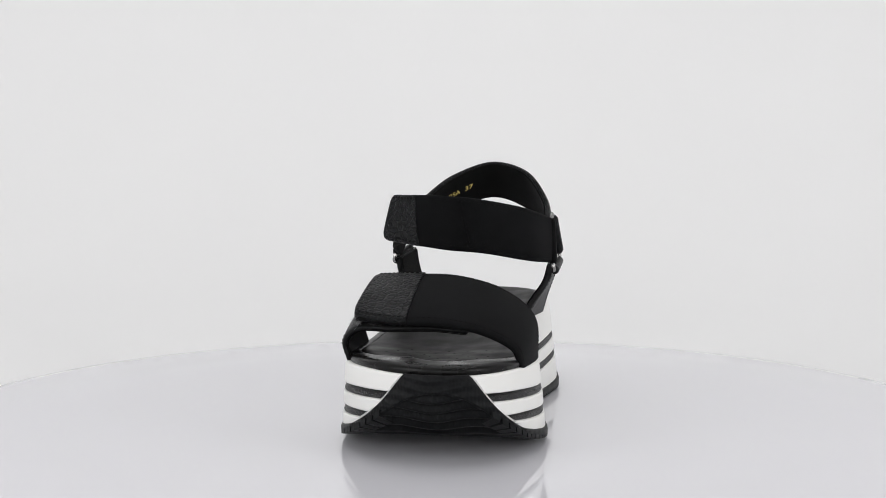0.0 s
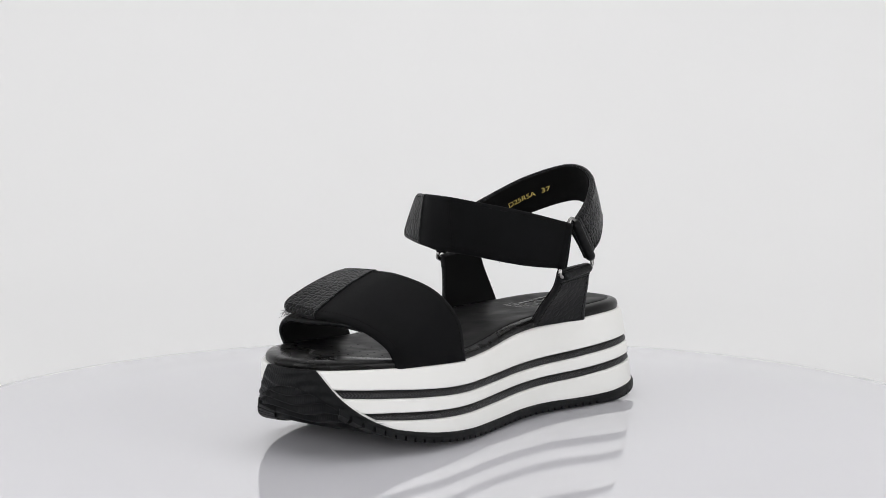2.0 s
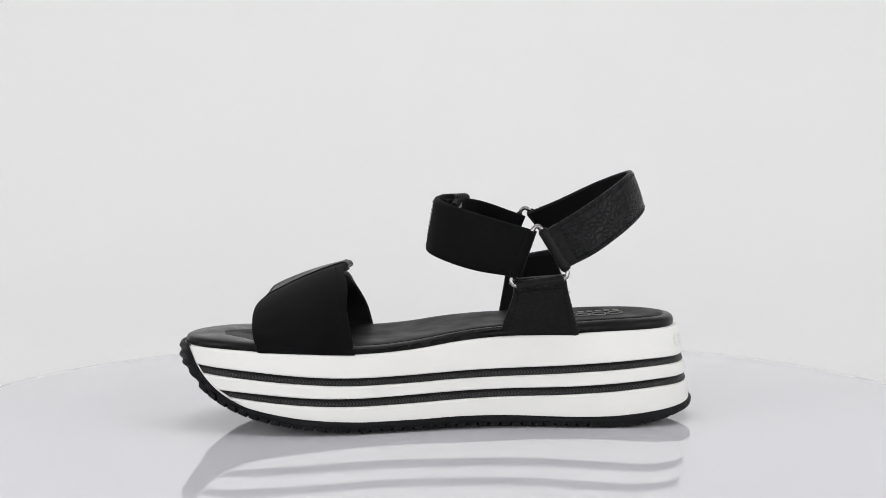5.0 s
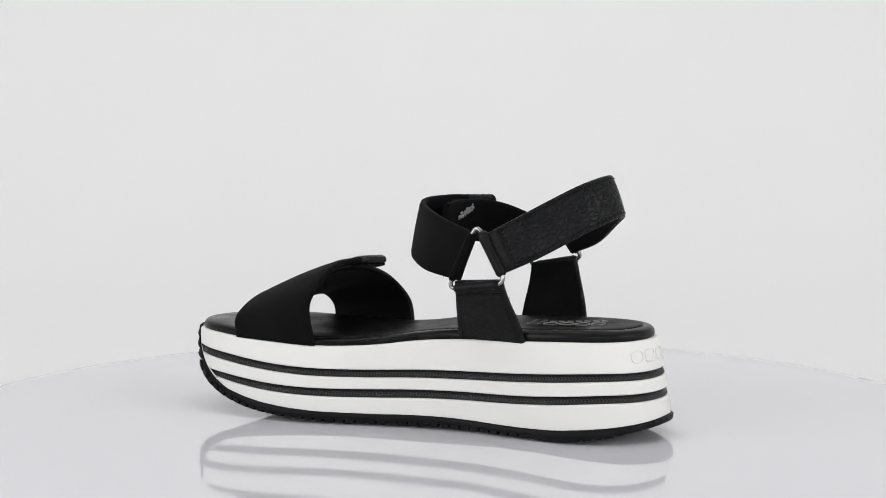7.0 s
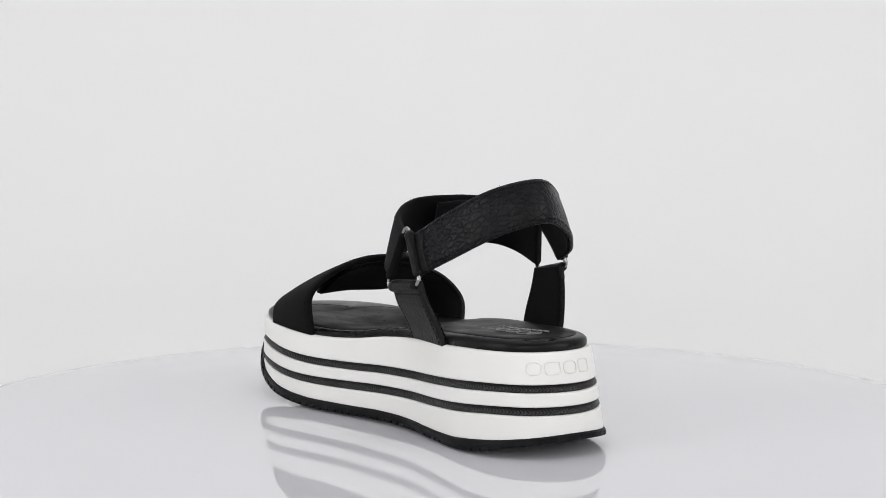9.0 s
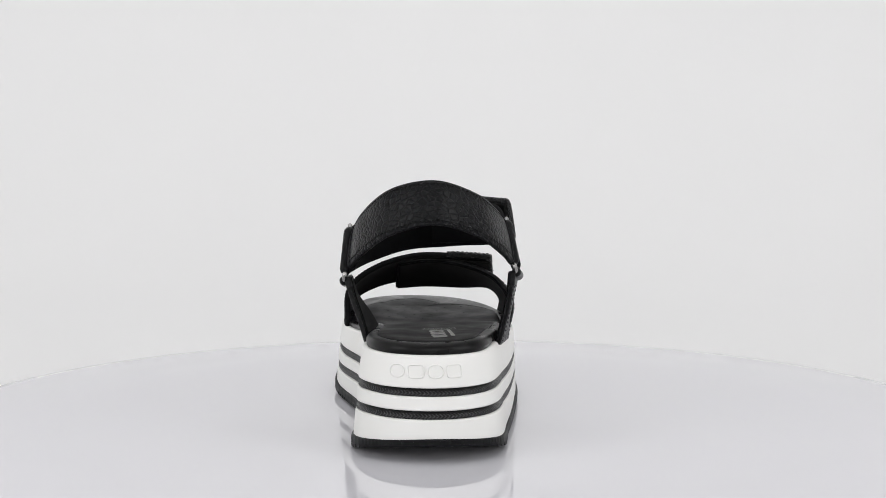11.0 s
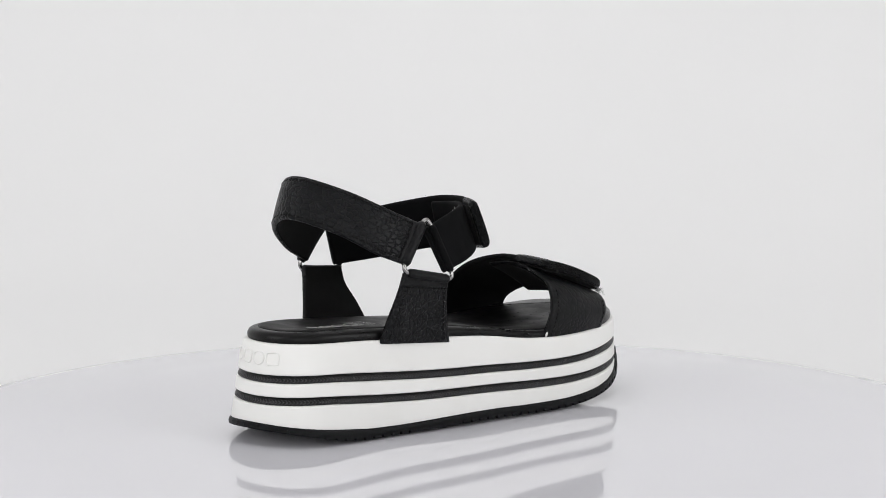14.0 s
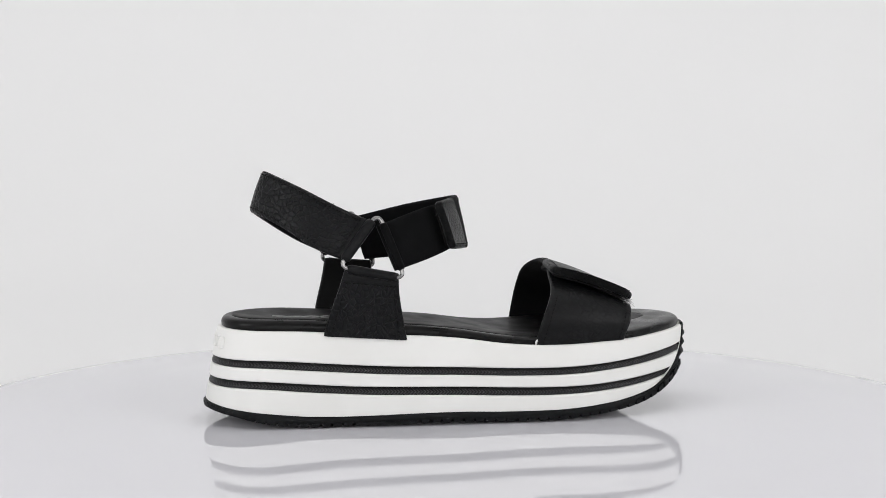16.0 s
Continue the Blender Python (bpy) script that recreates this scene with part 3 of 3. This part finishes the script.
def build_straps():
    mid = (-0.045, 0.013, 0.02)
    heel = Ribbon(E_HEEL_TOP, E_HEEL_LOW, mid, swell=0.0006)
    hs = part("heel_strap", heel.slab(0.0026, 0.0, 1.0), PEBBLE, sandal, "pebbled black leather heel strap with stitched edges")
    part("lining", heel.slab(0.0006, 0.01, 0.99, 0.03, 0.97, -0.0026), LINING, hs, "matt black lining inside the strap")
    bm = heel.stitches(0.09, 0.04, 0.96)
    heel.stitches(0.91, 0.04, 0.96, bm=bm)
    part("stitching", bm, THREAD, hs)
    for s0, s1, seam in ((0.0, 0.060, 0.068), (0.940, 1.0, 0.932)):
        part("end_fold", heel.slab(0.0036, s0, s1, 0.002, 0.998, 0.0005, 8, 14), FOLD, hs, "smooth leather end folded back and stitched")
        back = [[tuple(np.array(heel.at(s2, w)[0]) / S + np.array((0, 0, FLOOR))) for w in (0.06, 0.35, 0.65, 0.94)] for s2 in (seam, seam + 0.006)]
        part("stitching", Ribbon(back[0], back[1], mid, 24).stitches(0.5, 0, 1, 0.0019), THREAD, hs)
    # size and code in gold foil on the inside
    def along(u, v):
        return min((abs(heel.at(s / 400, 0.5)[0][0] - u * S) + abs(heel.at(s / 400, 0.5)[0][1] - v * S), s / 400) for s in range(200, 400))[1]
    sa, sb = along(-0.0818, -0.0150), along(-0.0995, 0.0000)
    bm = letters("D25RSA  37", 0.0039)
    width = max(v_.co.x for v_ in bm.verts)
    tall = np.linalg.norm(heel.at(0.7, 1.0)[0] - heel.at(0.7, 0.0)[0])
    for v_ in bm.verts:
        q, nr = heel.at(sa + (sb - sa) * v_.co.x / width, 0.50 - v_.co.y / tall)
        v_.co = Vector(q - nr * 0.0036)
    part("gold_print", bm, GOLD, hs, "gold foil size and style code", False)

    ankle = Ribbon(E_ANKLE_TOP, E_ANKLE_LOW, (-0.035, 0.01, 0.02), swell=0.0004)
    an = part("ankle_strap", ankle.slab(0.0030, 0.0, 0.775), NUBUCK, sandal, "matt black textile ankle strap with velcro end")
    bm = ankle.stitches(0.085, 0.05, 0.66, r=0.00014)
    ankle.stitches(0.915, 0.05, 0.66, r=0.00014, bm=bm)
    for w in (0.07, 0.93):
        ankle.stitches(w, 0.76, 0.985, lift=0.0009, r=0.00018, bm=bm)
    part("stitching", bm, THREAD, an)
    for s0 in (0.47,):
        rows = [[tuple(np.array(ankle.at(s1, w)[0]) / S + np.array((0, 0, FLOOR))) for w in (0.05, 0.35, 0.65, 0.95)] for s1 in (s0, s0 + 0.02)]
        cross = Ribbon(rows[0], rows[1], (-0.035, 0.01, 0.02))
        part("seam_stitching", cross.stitches(0.2, 0.0, 1.0, lift=0.0003, r=0.00013, bm=cross.stitches(0.8, 0.0, 1.0, lift=0.0003, r=0.00013)), THREAD, an)
    part("tab", ankle.slab(0.0040, 0.745, 1.0, -0.005, 1.005, 0.0008, 60, 12, 0.13), PEBBLE, an, "pebbled leather pull tab")
    part("velcro", ankle.slab(0.0014, 0.60, 0.99, 0.08, 0.92, -0.0030, 28, 12), LINING, an, "fuzzy black velcro strip")
    loop = Ribbon([(-0.0486, -0.0283, 0.0320), (-0.0265, -0.0283, 0.0400), (-0.0125, -0.0225, 0.0432), (-0.0045, -0.0080, 0.0436), (-0.0020, 0.0080, 0.0425)],
                  [(-0.0400, -0.0353, 0.0082), (-0.0205, -0.0353, 0.0145), (-0.0065, -0.0275, 0.0185), (0.0030, -0.0090, 0.0195), (0.0045, 0.0085, 0.0190)], (-0.035, 0.01, 0.02))
    lp = part("ankle_loop", loop.slab(0.0026), NUBUCK, sandal, "black velcro under-strap that runs beneath the ankle strap")
    # dried glue on the loop's inside
    bm, rnd = bmesh.new(), random.Random(11)
    for k in range(40):
        s, w = 0.630 + 0.125 * (k / 40) + rnd.uniform(-0.012, 0.012), 0.17 + 0.20 * (k / 40) + rnd.uniform(-0.08, 0.08)
        q, nr = loop.at(s, w)
        m4 = Matrix.Translation(Vector(q - nr * 0.0029)) @ Vector(nr).to_track_quat("Z", "Y").to_matrix().to_4x4()
        r = rnd.uniform(0.0005, 0.0012)
        bmesh.ops.create_icosphere(bm, subdivisions=1, radius=1.0, matrix=m4 @ Matrix.Diagonal((r * rnd.uniform(0.6, 1.6), r, 0.0003, 1)))
    part("glue_mark", bm, GLUE, lp, "pale dried glue residue")

    under = (0.08, 0.008, -0.035)
    front = Ribbon(E_FRONT_REAR, E_FRONT_FORE, under, swell=0.0016)
    fs = part("toe_strap", front.slab(0.0030, 0.0, 0.77, steps=90, across=16), NUBUCK, sandal, "wide matt black textile strap across the toes")
    part("tab", front.slab(0.0042, 0.742, 1.0, -0.004, 1.004, 0.0008, 60, 14, 0.18), PEBBLE, fs, "pebbled leather pull tab")
    bm = front.stitches(0.07, 0.03, 0.78, r=0.00014)
    front.stitches(0.93, 0.03, 0.78, r=0.00014, bm=bm)
    for w in (0.05, 0.95):
        front.stitches(w, 0.76, 0.985, lift=0.0009, r=0.00018, bm=bm)
    part("stitching", bm, THREAD, fs)
    part("velcro", front.slab(0.0016, 0.70, 0.99, 0.06, 0.95, -0.0031, 28, 14), LINING, fs, "fuzzy black velcro strip")
    side = Ribbon([(0.0386, -0.0398, -0.0368), (0.0430, -0.0425, -0.0200), (0.0505, -0.0337, -0.0060), (0.0555, -0.0160, 0.0022), (0.0620, 0.0060, 0.0052), (0.0660, 0.0250, 0.0026)],
                  [(0.0917, -0.0398, -0.0353), (0.0950, -0.0416, -0.0240), (0.0985, -0.0330, -0.0158), (0.1005, -0.0150, -0.0156), (0.1020, 0.0060, -0.0150), (0.1032, 0.0250, -0.0162)], under, swell=0.0012)
    sd = part("toe_strap_base", side.slab(0.0026, steps=70, across=16), FINEPEB, sandal, "pebbled black leather side of the toe strap")
    part("lining", side.slab(0.0006, 0.0, 0.99, 0.02, 0.98, -0.0026, 60, 12), LINING, sd, "matt black lining")
    bm = side.stitches(0.075, 0.02, 0.36)
    side.stitches(0.925, 0.02, 0.30, bm=bm)
    part("stitching", bm, THREAD, sd)
    q0, q1 = (Vector(side.at(s2, 0.0)[0]) for s2 in (0.02, 0.055))
    part("glue_mark", tube(bmesh.new(), [q0, q0.lerp(q1, 0.5) + Vector((-0.0004, -0.0003, 0)), q1], [0.0003, 0.0006, 0.0003], 6), WHITE, sd, "bead of white glue at the strap's foot")
    for ribbon, parent, spans in ((front, fs, ((0.985, 0.02, 0.98, 70), (0.9, 0.97, 1.0, 40))), (ankle, an, ((0.985, 0.03, 0.97, 40),))):
        bm, rnd = bmesh.new(), random.Random(23)
        for s, w0, w1, count in spans:
            for k in range(count):
                q, nr = ribbon.at(min(1.0, s + rnd.uniform(-0.05, 0.015)), rnd.uniform(w0, w1))
                p0 = Vector(q - nr * 0.0034)
                d = Vector((rnd.uniform(-1, 1), rnd.uniform(-1, 0.4), rnd.uniform(-1, 0.2))) * 0.0012
                tube(bm, [p0, p0 + d * 0.6 + Vector((0, 0, 0.0002)), p0 + d], 0.00007, 3)
        fz = part("loose_fibre", bm, FLUFF, parent, "frayed velcro fibres at the tab end")
        fz["kind"] = "stuff"
    bm, rnd = bmesh.new(), random.Random(31)
    for k in range(90):
        q, nr = front.at(rnd.uniform(0.955, 1.0), rnd.uniform(0.86, 0.995))
        p0 = Vector(q - nr * rnd.uniform(0.0036, 0.0046))
        d = Vector((rnd.uniform(-0.2, 1), rnd.uniform(-1, 0.2), rnd.uniform(-1.1, 0.2))) * rnd.uniform(0.0012, 0.0030)
        tube(bm, [p0, p0 + d * 0.5 + Vector((rnd.uniform(-1, 1), rnd.uniform(-1, 1), rnd.uniform(-1, 1))) * 0.0005, p0 + d], 0.00006, 3)
    tuft = part("fibre_tuft", bm, PALE, fs, "pale frayed velcro tuft at the tab corner")
    tuft["kind"] = "stuff"
    # stray threads on the cut edges
    bm, rnd = bmesh.new(), random.Random(5)
    for k in range(26):
        rb, w = rnd.choice(((heel, 0.0), (heel, 1.0), (heel, 1.0), (ankle, 0.0), (ankle, 1.0)))
        q, nr = rb.at(rnd.uniform(0.05, 0.98), w)
        p0 = Vector(q - nr * 0.001)
        d = Vector((rnd.uniform(-1, 1), rnd.uniform(-1, 1), (1 if w == 0 else -1) * rnd.uniform(0.3, 1.0))) * 0.0008
        tube(bm, [p0, p0 + d * 0.5 + Vector((0.0002, 0, 0)), p0 + d], 0.00006, 3)
    fz = part("loose_thread", bm, THREAD, sandal, "tiny loose threads on the strap edges")
    fz["kind"] = "stuff"


def roll(a, b, r, sag=0.0):
    """A leather fold rolled round one side of the ring."""
    bm = bmesh.new()
    a, b = V(*a), V(*b)
    pts, rad = [], []
    for k in range(17):
        f = k / 16
        e = min(f, 1 - f) / 0.06
        pts.append(a.lerp(b, f))
        rad.append(r * (0.72 + 0.28 * math.sqrt(max(0, 1 - (1 - min(1, e)) ** 2))))
    return tube(bm, pts, rad, 14)


def spread(corners, d=0.0022):
    """Ring corners moved outwards so that the wire shows past the folds."""
    c = [np.array(p) for p in corners]
    mid = sum(c) / 3
    return [tuple(p + (p - mid) / np.linalg.norm(p - mid) * d) for p in c]


def ring(corners, r=0.00105, bend=0.0042):
    """A triangular wire ring with well rounded corners."""
    P = [V(*c) for c in corners]
    pts = []
    for i, p in enumerate(P):
        a, b = P[i - 1], P[(i + 1) % 3]
        da, db = (a - p).normalized(), (b - p).normalized()
        q0, q1 = p + da * bend * 1.4, p + db * bend * 1.4
        for k in range(13):
            f = k / 12
            pts.append(q0 * (1 - f) ** 2 + p * 2 * f * (1 - f) + q1 * f * f)
    return tube(bmesh.new(), pts, r, 10, True)


def build_sides():
    # outer side, then inner side: ring corners (upper, front, back) and the leather upright below
    for up, fr, bk, front_edge, back_edge, away, skin, look_of in (
            ((-0.0425, 0.0555, 0.0335), (-0.0283, 0.0580, 0.0015), (-0.0590, 0.0590, 0.0060),
             [(-0.0304, 0.0577, 0.0040), (-0.0296, 0.0545, -0.0070), (-0.0269, 0.0470, -0.0180), (-0.0243, 0.0404, -0.0296)],
             [(-0.0578, 0.0588, 0.0060), (-0.0600, 0.0565, -0.0040), (-0.0636, 0.0525, -0.0160), (-0.0672, 0.0491, -0.0280)], (-0.045, 0.013, -0.01), FINEPEB, "smooth fine-grained black leather side upright"),
            ((-0.0480, -0.0283, 0.0370), (-0.0365, -0.0366, 0.0050), (-0.0685, -0.0312, 0.0112),
             [(-0.0385, -0.0362, 0.0060), (-0.0375, -0.0345, -0.0050), (-0.0350, -0.0325, -0.0180), (-0.0325, -0.0318, -0.0308)],
             [(-0.0668, -0.0312, 0.0098), (-0.0701, -0.0298, -0.0020), (-0.0740, -0.0266, -0.0150), (-0.0770, -0.0226, -0.0280)], (-0.045, 0.013, -0.01), PEBBLE, "pebbled black leather side upright")):
        up, fr, bk = spread((up, fr, bk))
        part("triangle_ring", ring((up, fr, bk)), CHROME, sandal, "polished metal triangle ring")
        upright = Ribbon(front_edge, back_edge, away, 48)
        side = part("side_upright", upright.slab(0.0028, steps=40, across=14), skin, sandal, look_of)
        part("lining", upright.slab(0.0006, 0.02, 0.99, 0.02, 0.98, -0.0028, 40, 10), LINING, side, "matt black lining")
        bm = upright.stitches(0.09, 0.2, 0.97)
        upright.stitches(0.91, 0.2, 0.97, bm=bm)
        part("stitching", bm, THREAD, side)
        seam = [upright.at(0.21, w)[0] for w in (0.03, 0.35, 0.65, 0.97)]
        seam2 = [upright.at(0.225, w)[0] for w in (0.03, 0.35, 0.65, 0.97)]
        back = lambda rows: [tuple(np.array(x) / S + np.array((0, 0, FLOOR))) for x in rows]
        part("stitching", Ribbon(back(seam), back(seam2), away, 24).stitches(0.5, 0, 1, 0.0019), THREAD, side)
        # frayed cut edges
        bm, rnd = bmesh.new(), random.Random(17)
        for k in range(60):
            q, nr = upright.at(rnd.uniform(0.22, 0.97), rnd.choice((0.0, 1.0, 1.0)))
            p0 = Vector(q - nr * 0.0022)
            d = Vector((rnd.uniform(-1, 0.3), rnd.uniform(-0.6, 0.6), rnd.uniform(-0.6, 0.6))) * rnd.uniform(0.0004, 0.0010)
            tube(bm, [p0, p0 + d * 0.5 + Vector((0, 0, 0.0002)), p0 + d], 0.00006, 3)
        fray = part("loose_fibre", bm, FLUFF, side, "frayed grey fibres on the cut edge")
        fray["kind"] = "stuff"
        inner = lambda a, b, f: tuple(np.array(a) * (1 - f) + np.array(b) * f)
        part("fold", upright.slab(0.0033, 0.0, 0.20, -0.002, 1.002, 0.0003, 8, 14), FOLD, side, "leather folded over the ring")
        part("fold_roll", roll(inner(fr, bk, 0.13), inner(fr, bk, 0.87), 0.0023), FOLD, side)
        part("fold_roll", roll(inner(up, bk, 0.15), inner(up, bk, 0.87), 0.0026), FOLD, sandal, "heel strap end rolled round the ring")
        part("fold_roll", roll(inner(up, fr, 0.16), inner(up, fr, 0.86), 0.0020), NUBUCK, sandal, "ankle strap end rolled round the ring")


def heel_emblems():
    """Raised white mark round the back of the heel, as four plain shapes."""
    path = ring_at(lambda u: Z_TOP(u) * 0.52 + Z_S1T(u) * 0.48, 0.0003)
    high, low = (ring_at(lambda u, d=d: Z_TOP(u) * 0.52 + Z_S1T(u) * 0.48 + d / S, 0.0003) for d in (0.003, -0.003))
    n = len(path)

    def on_wall(x, z):
        k = 108 + 16.5 * x
        a, b = (row[int(k) % n].lerp(row[(int(k) + 1) % n], k - int(k)) for row in (low, high))
        return a.lerp(b, 0.5 + z / 0.006)
    for k in range(4):
        bm = bmesh.new()
        x0, w, h = k * 0.26, 0.21, 0.0028
        shape = []
        for a in np.linspace(0, math.tau, 28, endpoint=False):
            c, d = math.cos(a), math.sin(a)
            p = 2.4 if k in (0, 2) else 5.0
            shape.append(on_wall(x0 + w / 2 + w / 2 * math.copysign(abs(c) ** (2 / p), c), h * math.copysign(abs(d) ** (2 / p), d)))
        tube(bm, shape, 0.00034, 6, True)
        part("raised_mark", bm, WHITE, sandal, "raised white emblem moulded in the heel")


build_sole()
insole_print(build_footbed())
build_straps()
build_sides()
heel_emblems()


def motions():
    """The turntable carries the sandal round at an even pace."""
    times = [0.5 * k for k in range(33)]
    rows = [(t, pose(0, 0, 0, 0, 0, heading(t))) for t in times]
    walk(turntable, rows)
    walk(sandal, rows)


motions()
